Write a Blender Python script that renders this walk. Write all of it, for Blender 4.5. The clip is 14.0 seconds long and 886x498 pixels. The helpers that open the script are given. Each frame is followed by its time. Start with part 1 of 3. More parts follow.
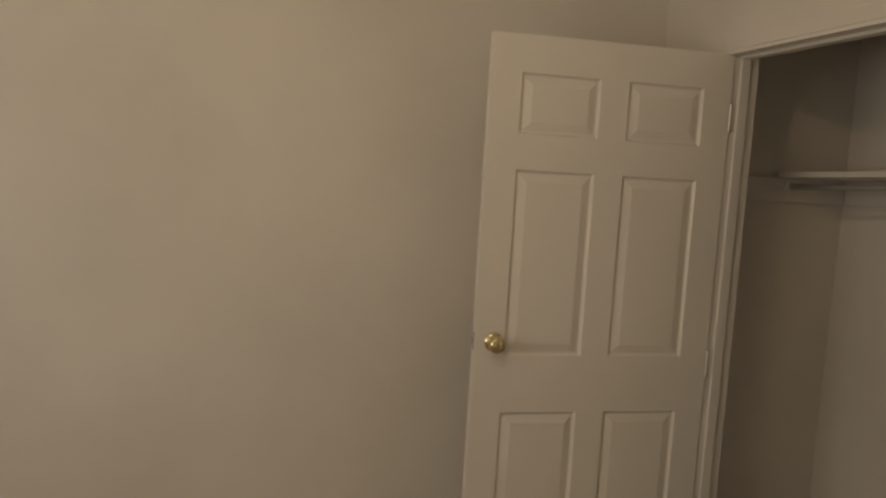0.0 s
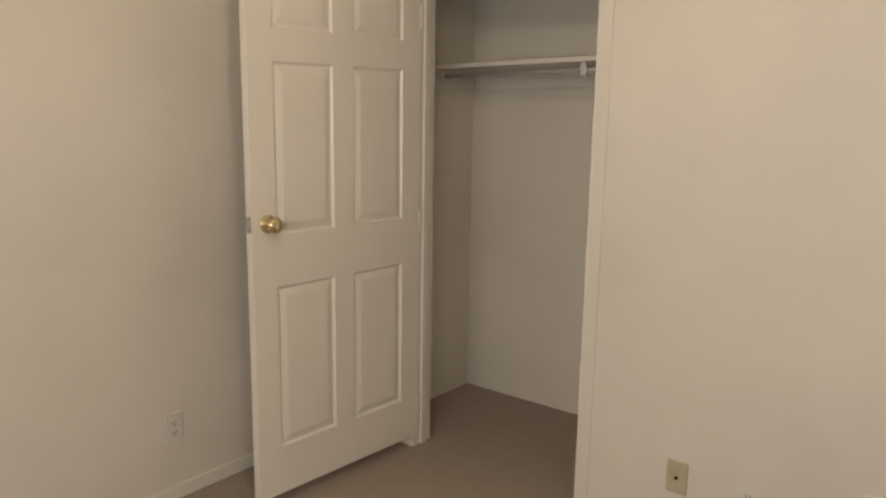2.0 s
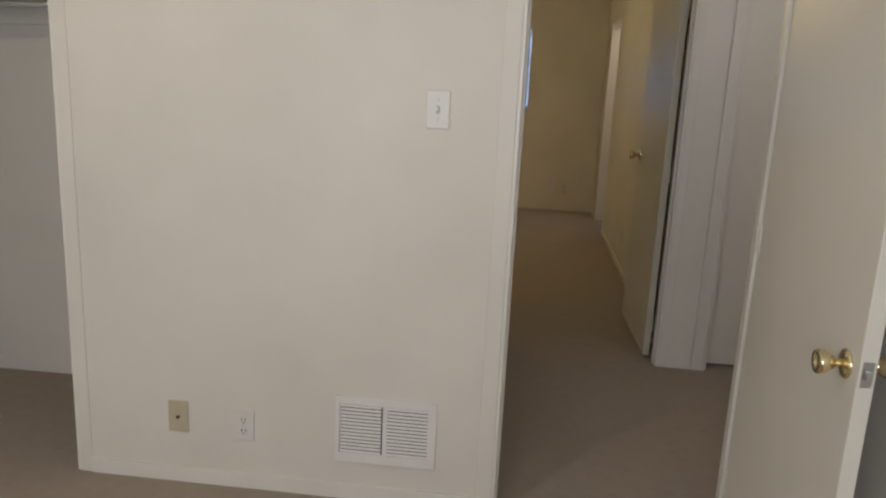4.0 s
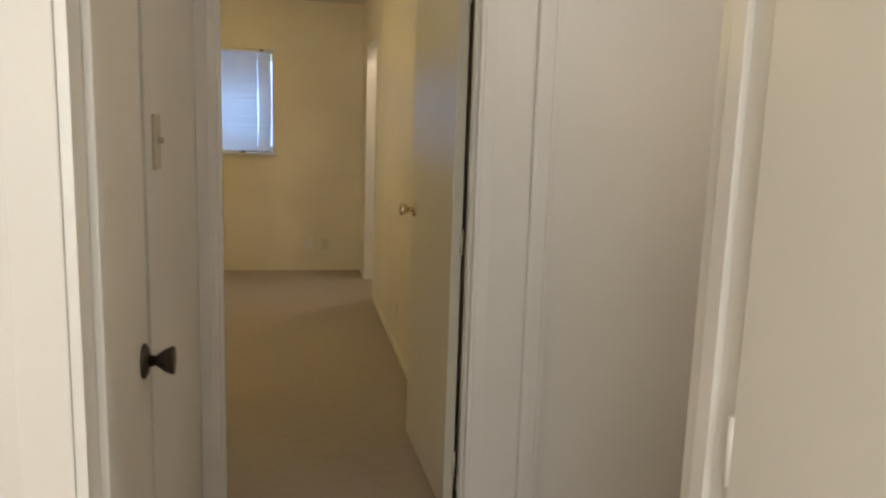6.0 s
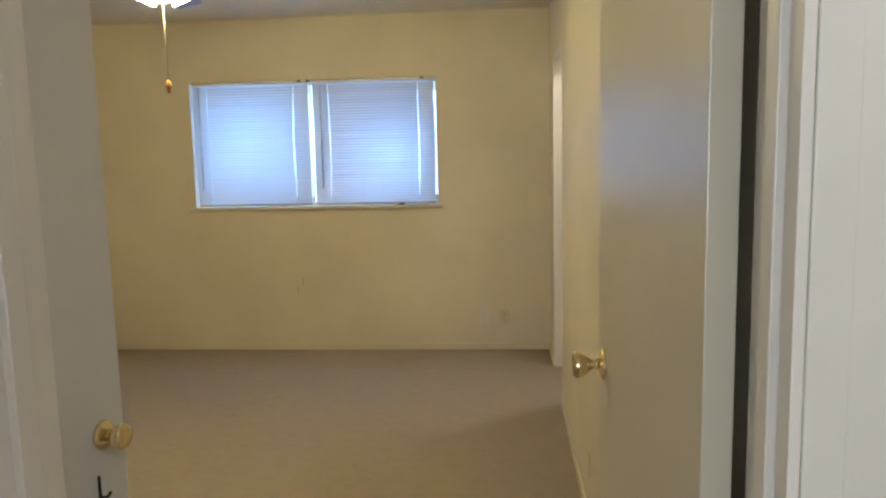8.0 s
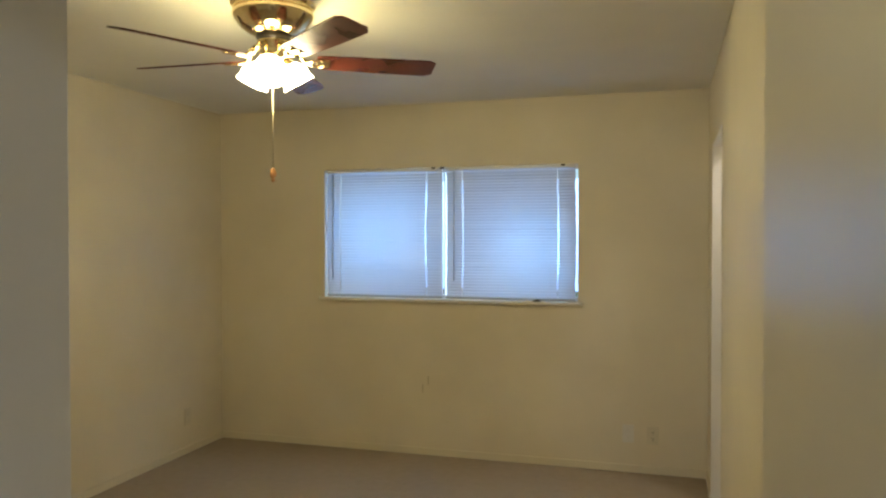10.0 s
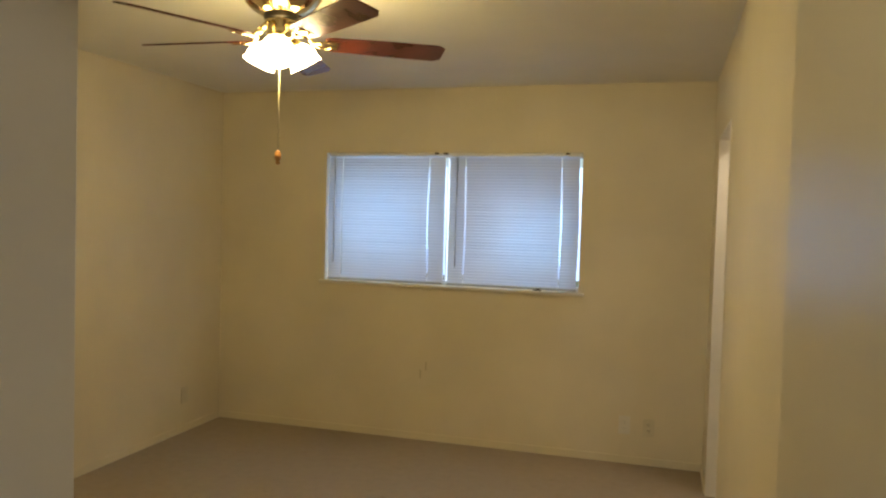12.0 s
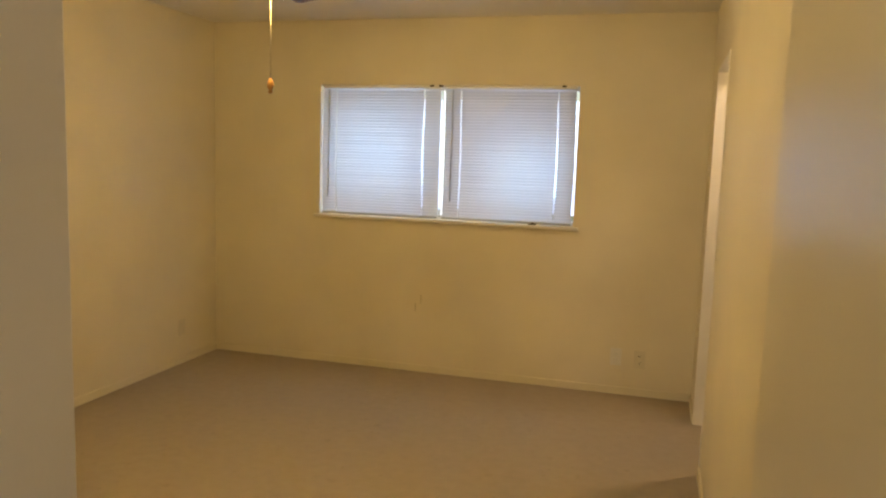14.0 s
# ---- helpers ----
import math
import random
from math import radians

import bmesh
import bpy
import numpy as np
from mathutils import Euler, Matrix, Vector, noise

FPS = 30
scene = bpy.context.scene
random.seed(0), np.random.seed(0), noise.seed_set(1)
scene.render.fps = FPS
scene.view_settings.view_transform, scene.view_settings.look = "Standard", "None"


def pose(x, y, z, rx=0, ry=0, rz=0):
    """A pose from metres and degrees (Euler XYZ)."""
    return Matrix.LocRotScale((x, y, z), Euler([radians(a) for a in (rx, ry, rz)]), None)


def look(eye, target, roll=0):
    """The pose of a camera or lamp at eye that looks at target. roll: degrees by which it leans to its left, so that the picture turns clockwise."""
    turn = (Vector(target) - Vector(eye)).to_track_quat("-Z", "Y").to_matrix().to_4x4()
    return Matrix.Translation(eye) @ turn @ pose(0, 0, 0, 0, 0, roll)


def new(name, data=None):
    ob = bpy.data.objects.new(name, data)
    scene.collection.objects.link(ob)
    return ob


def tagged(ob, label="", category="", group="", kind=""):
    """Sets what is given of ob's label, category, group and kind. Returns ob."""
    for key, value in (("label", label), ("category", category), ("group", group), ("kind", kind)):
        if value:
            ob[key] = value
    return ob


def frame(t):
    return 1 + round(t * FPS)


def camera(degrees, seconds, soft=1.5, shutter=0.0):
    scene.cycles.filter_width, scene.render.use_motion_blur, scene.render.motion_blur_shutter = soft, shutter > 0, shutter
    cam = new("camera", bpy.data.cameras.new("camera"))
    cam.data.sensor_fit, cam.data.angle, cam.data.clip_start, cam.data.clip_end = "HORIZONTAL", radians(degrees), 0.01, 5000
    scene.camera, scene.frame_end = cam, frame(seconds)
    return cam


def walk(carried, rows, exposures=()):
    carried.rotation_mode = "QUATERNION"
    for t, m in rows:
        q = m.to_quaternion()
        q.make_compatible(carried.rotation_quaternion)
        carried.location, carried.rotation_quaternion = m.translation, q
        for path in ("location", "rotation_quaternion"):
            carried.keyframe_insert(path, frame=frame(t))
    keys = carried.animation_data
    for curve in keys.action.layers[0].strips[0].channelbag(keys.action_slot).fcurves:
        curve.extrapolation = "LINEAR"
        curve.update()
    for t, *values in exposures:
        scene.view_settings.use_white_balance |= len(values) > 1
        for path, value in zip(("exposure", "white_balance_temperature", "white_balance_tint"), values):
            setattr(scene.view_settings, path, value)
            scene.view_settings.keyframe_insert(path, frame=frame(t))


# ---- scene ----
cam = camera(60.86, 14.0, soft=2.3)

# seconds, x, y, z, yaw, pitch, roll
PATH = [
    (0, -0.105, -1.546, 1.595, 74.04, -5.91, 3.36),
    (0.5, -0.184, -1.709, 1.543, 62.12, -7.41, 3.08),
    (1, -0.222, -1.968, 1.511, 53.10, -8.59, 2.34),
    (1.5, -0.274, -2.218, 1.487, 44.62, -9.56, 1.69),
    (2, -0.260, -2.371, 1.467, 38.09, -10.60, 0.91),
    (2.5, -0.193, -2.419, 1.444, 31.99, -11.60, 0.65),
    (3, -0.030, -2.380, 1.412, 26.55, -11.95, 1.20),
    (3.5, 0.032, -2.380, 1.425, 16.75, -12.60, 2.22),
    (3.6, 0.035, -2.362, 1.429, 14.50, -12.68, 2.38),
    (4, 0.031, -2.312, 1.440, 5.72, -12.95, 2.80),
    (4.2, 0.034, -2.243, 1.431, 2.09, -12.52, 3.01),
    (6.3, 0.275, -0.543, 1.385, -11.47, -9.16, 1.78),
    (6.5, 0.303, -0.386, 1.391, -10.24, -9.17, 1.86),
    (6.8, 0.319, -0.175, 1.396, -8.14, -8.91, 1.93),
    (7, 0.345, -0.017, 1.394, -6.19, -8.52, 1.74),
    (7.3, 0.405, 0.252, 1.393, -2.82, -8.06, 0.40),
    (7.5, 0.449, 0.433, 1.401, -0.79, -7.81, -0.47),
    (7.9, 0.522, 0.770, 1.454, 3.91, -6.82, -0.99),
    (8, 0.535, 0.831, 1.469, 4.90, -7.43, -1.29),
    (8.2, 0.550, 0.904, 1.495, 7.62, -6.62, -1.28),
    (8.5, 0.563, 1.011, 1.522, 10.33, -6.21, -1.68),
    (9, 0.608, 1.168, 1.530, 15.04, -4.19, -1.24),
    (9.2, 0.625, 1.240, 1.528, 16.42, -3.42, -0.58),
    (11.3, 0.554, 1.334, 1.518, 16.53, 0.49, 0.55),
    (11.5, 0.561, 1.335, 1.526, 16.56, -0.23, 0.95),
    (12, 0.572, 1.325, 1.535, 16.40, -2.18, 1.60),
    (12.5, 0.579, 1.323, 1.533, 16.33, -4.04, 1.85),
    (13, 0.581, 1.317, 1.528, 16.25, -5.54, 2.00),
    (13.5, 0.582, 1.310, 1.517, 16.18, -6.43, 2.05),
    (14, 0.579, 1.320, 1.510, 15.93, -6.89, 1.80),
]
EXPOSURES = [
    (0.0, -1.15, 7400, 11), (0.5, -0.70, 7400, 11), (1.0, -0.52, 7300, 11), (1.5, -0.36, 7100, 11), (2.3, -0.30, 6600, 10), (3.0, -0.38, 6100, 9), (4.2, -0.30, 5700, 7),
    (6.3, 0.54, 6050, 5), (6.6, 0.59, 6000, 5), (7.0, 0.70, 5850, 4), (7.5, 0.77, 5600, 5), (8.0, 0.88, 5350, 3), (9.2, 0.74, 5400, -1), (11.3, 0.40, 5900, 0), (12.5, 0.62, 6950, 3), (14.0, 0.80, 8050, 7),
]
walk(cam, [(t, pose(x, y, z, 90 + p, 0, w) @ pose(0, 0, 0, 0, 0, r)) for t, x, y, z, w, p, r in PATH], EXPOSURES)

# ---- world and light ----
world = bpy.data.worlds.new("world")
scene.world = world
world.use_nodes = True
wn = world.node_tree.nodes
sky = wn.new("ShaderNodeTexSky")
sky.sky_type, sky.sun_disc = 'NISHITA', False
sky.sun_elevation, sky.sun_rotation = radians(38), radians(80)
world.node_tree.links.new(sky.outputs[0], wn["Background"].inputs[0])
wn["Background"].inputs[1].default_value = 0.12


def lamp(name, kind, m, energy, color, size=0.1, size_y=0.0):
    data = bpy.data.lights.new(name, kind)
    data.energy, data.color = energy, color
    if kind == 'AREA':
        data.shape, data.size, data.size_y = 'RECTANGLE', size, size_y
    elif kind == 'SUN':
        data.angle = size
    else:
        data.shadow_soft_size = size
    ob = new(name, data)
    ob.matrix_world = m
    return ob


SUN = lamp("sun", 'SUN', look((20, 6, 26), (0, 3, 0)), 2.5, (1.0, 0.95, 0.88), radians(0.5))

# ---- plan, metres ----
HC = 2.44                      # ceiling
AX0, AX1, AY0 = -2.663, 0.98, -3.75   # first bedroom
T = 0.115                      # partition thickness
CLX0, CLX1, CLH = -2.280, -1.463, 2.035   # closet opening
CBX0, CBX1, CBY = -2.552, -0.75, 0.783    # closet inside
DAX0, DAX1, DH = 0.002, 0.780, 2.04      # bedroom doorway
HX0, HX1 = -0.056, 2.02        # hall
HY1 = 1.536
BY0 = HY1 + T                  # second bedroom
DBX0, DBX1 = -0.010, 0.808
HDX0, HDX1 = 1.045, 1.780       # hall cupboard door
BX0, BX1, BY1 = -2.628, 0.847, 6.293
WX0, WX1, WZ0, WZ1 = -1.775, 0.040, 1.086, 1.998
OPY0, OPY1 = 5.08, 5.86       # closet opening of the second bedroom
AWX0, AWX1, AWZ0, AWZ1 = -1.45, 0.35, 0.95, 2.0     # window behind the start of the walk

lamp("daylight_bedroom_a", 'AREA', look(((AWX0 + AWX1) / 2, AY0 - 0.04, (AWZ0 + AWZ1) / 2), ((AWX0 + AWX1) / 2, 0, 1.3)), 44, (1.0, 0.97, 0.93), 1.75, 1.0)
lamp("daylight_bedroom_b", 'AREA', look(((WX0 + WX1) / 2, BY1 + 0.30, 1.53), ((WX0 + WX1) / 2, 0, 1.53)), 8.0, (0.40, 0.565, 1.0), 1.8, 0.78)
for lx, lz, lw, lh, lp in ((-1.36, 1.58, 0.60, 0.52, 2.6), (-0.30, 1.46, 0.46, 0.40, 1.7)):      # small daylight lamps added close behind the blinds for a brighter patch in each
    lamp("daylight_pane", 'AREA', look((lx, BY1 + 0.20, lz), (lx, 0, lz)), lp, (0.34, 0.62, 1.0), lw, lh)
# open sky in the slit between the two blinds
lamp("daylight_slit", 'AREA', look((-0.877, BY1 + 0.14, 1.54), (-0.877, 0, 1.54)), 0.30, (0.78, 0.90, 1.0), 0.05, 0.86)


# ---- materials ----
def material(name, color, rough=0.5, metal=0.0, spec=0.5):
    m = bpy.data.materials.new(name)
    m.use_nodes = True
    b = m.node_tree.nodes["Principled BSDF"]
    b.inputs["Base Color"].default_value = (*color, 1)
    b.inputs["Roughness"].default_value = rough
    b.inputs["Metallic"].default_value = metal
    b.inputs["Specular IOR Level"].default_value = spec
    return m


def textured(name, dark, light, rough, scale, bump, bump_scale, fine=0.0, fine_scale=600.0, spec=0.5, metal=0.0, rough_var=0.06, detail=6.0):
    """Paint, carpet or wood: slow mottling of the colour, gloss that varies, relief at two scales."""
    m = material(name, light, rough, metal, spec)
    nt = m.node_tree
    b = nt.nodes["Principled BSDF"]
    co = nt.nodes.new("ShaderNodeTexCoord")
    big = nt.nodes.new("ShaderNodeTexNoise")
    big.inputs["Scale"].default_value, big.inputs["Detail"].default_value = scale, detail
    ramp = nt.nodes.new("ShaderNodeValToRGB")
    ramp.color_ramp.elements[0].position, ramp.color_ramp.elements[1].position = 0.3, 0.7
    ramp.color_ramp.elements[0].color, ramp.color_ramp.elements[1].color = (*dark, 1), (*light, 1)
    nt.links.new(co.outputs["Object"], big.inputs["Vector"])
    nt.links.new(big.outputs["Fac"], ramp.inputs["Fac"])
    nt.links.new(ramp.outputs["Color"], b.inputs["Base Color"])
    mr = nt.nodes.new("ShaderNodeMapRange")
    mr.inputs["To Min"].default_value, mr.inputs["To Max"].default_value = rough - rough_var, rough + rough_var
    nt.links.new(big.outputs["Fac"], mr.inputs["Value"])
    nt.links.new(mr.outputs["Result"], b.inputs["Roughness"])
    rel = nt.nodes.new("ShaderNodeTexNoise")
    rel.inputs["Scale"].default_value, rel.inputs["Detail"].default_value = bump_scale, 3.0
    nt.links.new(co.outputs["Object"], rel.inputs["Vector"])
    bp = nt.nodes.new("ShaderNodeBump")
    bp.inputs["Strength"].default_value, bp.inputs["Distance"].default_value = bump, 0.004
    nt.links.new(rel.outputs["Fac"], bp.inputs["Height"])
    last = bp
    if fine:
        f2 = nt.nodes.new("ShaderNodeTexNoise")
        f2.inputs["Scale"].default_value = fine_scale
        nt.links.new(co.outputs["Object"], f2.inputs["Vector"])
        b2 = nt.nodes.new("ShaderNodeBump")
        b2.inputs["Strength"].default_value, b2.inputs["Distance"].default_value = fine, 0.002
        nt.links.new(f2.outputs["Fac"], b2.inputs["Height"])
        nt.links.new(bp.outputs["Normal"], b2.inputs["Normal"])
        last = b2
    nt.links.new(last.outputs["Normal"], b.inputs["Normal"])
    return m


WALL = textured("wall_paint", (0.64, 0.605, 0.545), (0.73, 0.69, 0.625), 0.5, 1.6, 0.16, 22, 0.10, 130)
CREAMY = textured("cream_wall_paint", (0.635, 0.575, 0.455), (0.71, 0.645, 0.515), 0.5, 1.6, 0.16, 22, 0.10, 130)
COOL = textured("plain_white_door_paint", (0.675, 0.680, 0.700), (0.730, 0.735, 0.755), 0.36, 2.0, 0.05, 30, 0.03, 300)
CEIL = textured("ceiling_paint", (0.76, 0.74, 0.69), (0.82, 0.80, 0.75), 0.85, 1.5, 0.22, 45, 0.12, 220)
TRIM = textured("white_trim_paint", (0.69, 0.655, 0.60), (0.74, 0.705, 0.65), 0.35, 2.5, 0.05, 40)
DOOR = textured("door_paint", (0.72, 0.68, 0.61), (0.76, 0.72, 0.65), 0.34, 2.0, 0.05, 30, 0.03, 300)
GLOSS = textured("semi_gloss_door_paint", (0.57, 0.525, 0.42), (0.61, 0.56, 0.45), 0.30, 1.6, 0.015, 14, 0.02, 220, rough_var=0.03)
CARPET = textured("carpet_pile", (0.342, 0.287, 0.237), (0.368, 0.309, 0.256), 0.95, 17.0, 0.22, 150, 0.7, 620, 0.1, detail=12.0)


def stained(m, color, scale, low, high):
    """Scattered dark spots of dirt over a material's colour."""
    nt = m.node_tree
    b = nt.nodes["Principled BSDF"]
    was = b.inputs["Base Color"].links[0].from_socket
    co = nt.nodes.new("ShaderNodeTexCoord")
    no = nt.nodes.new("ShaderNodeTexNoise")
    no.inputs["Scale"].default_value, no.inputs["Detail"].default_value = scale, 5.0
    nt.links.new(co.outputs["Object"], no.inputs["Vector"])
    mr = nt.nodes.new("ShaderNodeMapRange")
    mr.inputs["From Min"].default_value, mr.inputs["From Max"].default_value = low, high
    nt.links.new(no.outputs["Fac"], mr.inputs["Value"])
    mix = nt.nodes.new("ShaderNodeMix")
    mix.data_type = 'RGBA'
    nt.links.new(mr.outputs["Result"], mix.inputs["Factor"])
    nt.links.new(was, mix.inputs["A"])
    mix.inputs["B"].default_value = (*color, 1)
    nt.links.new(mix.outputs["Result"], b.inputs["Base Color"])


stained(CARPET, (0.26, 0.213, 0.177), 13.0, 0.64, 0.90)
stained(CARPET, (0.20, 0.158, 0.13), 48.0, 0.67, 0.80)
BRASS = textured("polished_brass", (0.76, 0.64, 0.37), (0.86, 0.75, 0.48), 0.10, 30, 0.015, 90, metal=1.0, rough_var=0.04)
BRONZE = textured("dark_bronze", (0.05, 0.042, 0.035), (0.09, 0.075, 0.06), 0.36, 40, 0.04, 120, metal=0.8)
STEEL = textured("brushed_steel", (0.45, 0.45, 0.45), (0.62, 0.62, 0.62), 0.3, 60, 0.03, 200, metal=1.0)
BLACK = material("black_lock_metal", (0.02, 0.02, 0.022), 0.45, 0.5)
DARK = material("dark_slot", (0.015, 0.014, 0.013), 0.8)
FLAT = textured("aged_trim_paint", (0.66, 0.625, 0.565), (0.72, 0.68, 0.615), 0.42, 2.0, 0.08, 30, 0.05, 150)
GREY = textured("grey_plastic", (0.42, 0.41, 0.39), (0.48, 0.47, 0.45), 0.4, 12, 0.02, 60)
WHITE = textured("white_plastic", (0.65, 0.625, 0.58), (0.69, 0.665, 0.62), 0.32, 12, 0.02, 60)
BEIGE = textured("beige_plastic", (0.46, 0.40, 0.28), (0.52, 0.46, 0.33), 0.4, 12, 0.02, 60)
CREAM = textured("cream_plastic", (0.58, 0.53, 0.42), (0.63, 0.58, 0.47), 0.4, 12, 0.02, 60)
VENT = textured("white_enamelled_steel", (0.69, 0.67, 0.63), (0.74, 0.72, 0.68), 0.4, 9, 0.02, 60)
ALU = textured("painted_window_metal", (0.70, 0.71, 0.72), (0.78, 0.79, 0.80), 0.4, 10, 0.02, 60)
WOOD = textured("dark_cherry_wood", (0.045, 0.010, 0.008), (0.12, 0.028, 0.018), 0.28, 9, 0.08, 60)
BALL = textured("turned_wood", (0.35, 0.16, 0.06), (0.50, 0.26, 0.10), 0.4, 60, 0.05, 200)


def blind_material():
    m = material("translucent_blind_slat", (0.78, 0.79, 0.82), 0.45)
    nt = m.node_tree
    tr = nt.nodes.new("ShaderNodeBsdfTranslucent")
    tr.inputs["Color"].default_value = (0.52, 0.56, 0.63, 1)
    mix = nt.nodes.new("ShaderNodeMixShader")
    no = nt.nodes.new("ShaderNodeTexNoise")
    no.inputs["Scale"].default_value = 6
    mr = nt.nodes.new("ShaderNodeMapRange")
    mr.inputs["To Min"].default_value, mr.inputs["To Max"].default_value = 0.32, 0.48
    nt.links.new(no.outputs["Fac"], mr.inputs["Value"])
    nt.links.new(mr.outputs["Result"], mix.inputs[0])
    nt.links.new(nt.nodes["Principled BSDF"].outputs[0], mix.inputs[1])
    nt.links.new(tr.outputs[0], mix.inputs[2])
    nt.links.new(mix.outputs[0], nt.nodes["Material Output"].inputs[0])
    return m


def emissive(name, color, strength, base=(0.8, 0.8, 0.8)):
    m = material(name, base, 0.3)
    b = m.node_tree.nodes["Principled BSDF"]
    b.inputs["Emission Color"].default_value = (*color, 1)
    b.inputs["Emission Strength"].default_value = strength
    return m


def glass_material():
    m = material("window_glass", (1, 1, 1), 0.02)
    b = m.node_tree.nodes["Principled BSDF"]
    b.inputs["Transmission Weight"].default_value = 1.0
    b.inputs["IOR"].default_value = 1.45
    return m


SLAT = blind_material()
SHADE = emissive("lit_frosted_glass", (1.0, 0.74, 0.42), 18.0)
GLASS = glass_material()


# ---- mesh helpers ----
def box(bm, x0, x1, y0, y1, z0, z1, bevel=0.0):
    m = Matrix.LocRotScale(((x0 + x1) / 2, (y0 + y1) / 2, (z0 + z1) / 2), None, (x1 - x0, y1 - y0, z1 - z0))
    made = bmesh.ops.create_cube(bm, size=1, matrix=m)
    if bevel:
        edges = list({e for v in made["verts"] for e in v.link_edges})
        bmesh.ops.bevel(bm, geom=edges, offset=bevel, segments=2, affect='EDGES', profile=0.6)
    return bm


def one(x0, x1, y0, y1, z0, z1, bevel=0.0):
    return box(bmesh.new(), x0, x1, y0, y1, z0, z1, bevel)


def lathe(profile, m=None, segs=28, bm=None):
    """Turns (radius, height) pairs round the z axis; m places the result."""
    bm = bm or bmesh.new()
    m = m or Matrix()
    rings = []
    for r, h in profile:
        rings.append([bm.verts.new(m @ Vector((max(r, 1e-5) * math.cos(a), max(r, 1e-5) * math.sin(a), h)))
                      for a in (2 * math.pi * k / segs for k in range(segs))])
    for a, b in zip(rings, rings[1:]):
        for k in range(segs):
            bm.faces.new((a[k], a[(k + 1) % segs], b[(k + 1) % segs], b[k])).smooth = True
    bm.faces.new(list(reversed(rings[0])))
    bm.faces.new(rings[-1])
    return bm


def rod(bm, a, b, r, segs=12):
    a, b = Vector(a), Vector(b)
    turn = (b - a).to_track_quat("Z", "Y").to_matrix().to_4x4()
    return lathe([(r, 0), (r, (b - a).length)], Matrix.Translation(a) @ turn, segs, bm)


def part(name, bm, mat, parent=None, label=""):
    """Links a bmesh as one mesh object, under a thing or a part."""
    bmesh.ops.recalc_face_normals(bm, faces=bm.faces)
    me = bpy.data.meshes.new(name)
    bm.to_mesh(me)
    bm.free()
    me.materials.append(mat)
    ob = new(name, me)
    ob.parent = parent
    return tagged(ob, label)


def share(name, me, parent, m, label=""):
    ob = new(name, me)
    ob.parent = parent
    ob.matrix_local = m
    return tagged(ob, label)


def thing(name, m, label, category, group=""):
    ob = new(name)
    ob.empty_display_size = 0.05
    ob.matrix_world = m
    return tagged(ob, label, category, group)


def structure(name, bm, mat, label, category=""):
    return tagged(part(name, bm, mat), label, category or name.split("_")[0], kind="structure")


# ---- the large structure ----
floor = one(AX0 - T, 2.2, AY0 - T, BY1 + T, -0.15, 0.0)
structure("floor", floor, CARPET, "worn greyish brown cut-pile carpet on the floor", "carpet floor")

bm = one(AX0 - T, 2.2, AY0 - T, BY1 + T, HC, HC + 0.12)
structure("ceiling", bm, CEIL, "white textured plaster ceiling", "ceiling")


def pierced(a0, a1, holes, place):
    """One closed shell of a wall from a0 to a1, floor to ceiling, with holes (a0, a1, z0, z1); place(a, side, z) gives a corner."""
    bm = bmesh.new()
    us = sorted({a0, a1, *(h[0] for h in holes), *(h[1] for h in holes)})
    vs = sorted({0.0, HC, *(h[2] for h in holes), *(h[3] for h in holes)})
    verts = {}

    def corner(i, k, side):
        if (i, k, side) not in verts:
            verts[i, k, side] = bm.verts.new(place(us[i], side, vs[k]))
        return verts[i, k, side]

    def solid(i, k):
        if not (0 <= i < len(us) - 1 and 0 <= k < len(vs) - 1):
            return False
        u, v = (us[i] + us[i + 1]) / 2, (vs[k] + vs[k + 1]) / 2
        return not any(h[0] < u < h[1] and h[2] < v < h[3] for h in holes)

    for i in range(len(us) - 1):
        for k in range(len(vs) - 1):
            if not solid(i, k):
                continue
            for side in (0, 1):
                bm.faces.new((corner(i, k, side), corner(i + 1, k, side), corner(i + 1, k + 1, side), corner(i, k + 1, side)))
            for di, dk, p, q in ((-1, 0, (i, k), (i, k + 1)), (1, 0, (i + 1, k), (i + 1, k + 1)), (0, -1, (i, k), (i + 1, k)), (0, 1, (i, k + 1), (i + 1, k + 1))):
                if not solid(i + di, k + dk):
                    bm.faces.new((corner(*p, 0), corner(*q, 0), corner(*q, 1), corner(*p, 1)))
    return bm


def wall_x(name, y0, y1, x0, x1, holes, label, mat=WALL):
    """A wall that runs along x, with holes (x0, x1, z0, z1)."""
    return structure(name, pierced(x0, x1, holes, lambda a, side, z: (a, (y0, y1)[side], z)), mat, label, "wall")


def wall_y(name, x0, x1, y0, y1, holes, label, mat=WALL):
    """A wall that runs along y, with holes (y0, y1, z0, z1)."""
    return structure(name, pierced(y0, y1, holes, lambda a, side, z: ((x0, x1)[side], a, z)), mat, label, "wall")


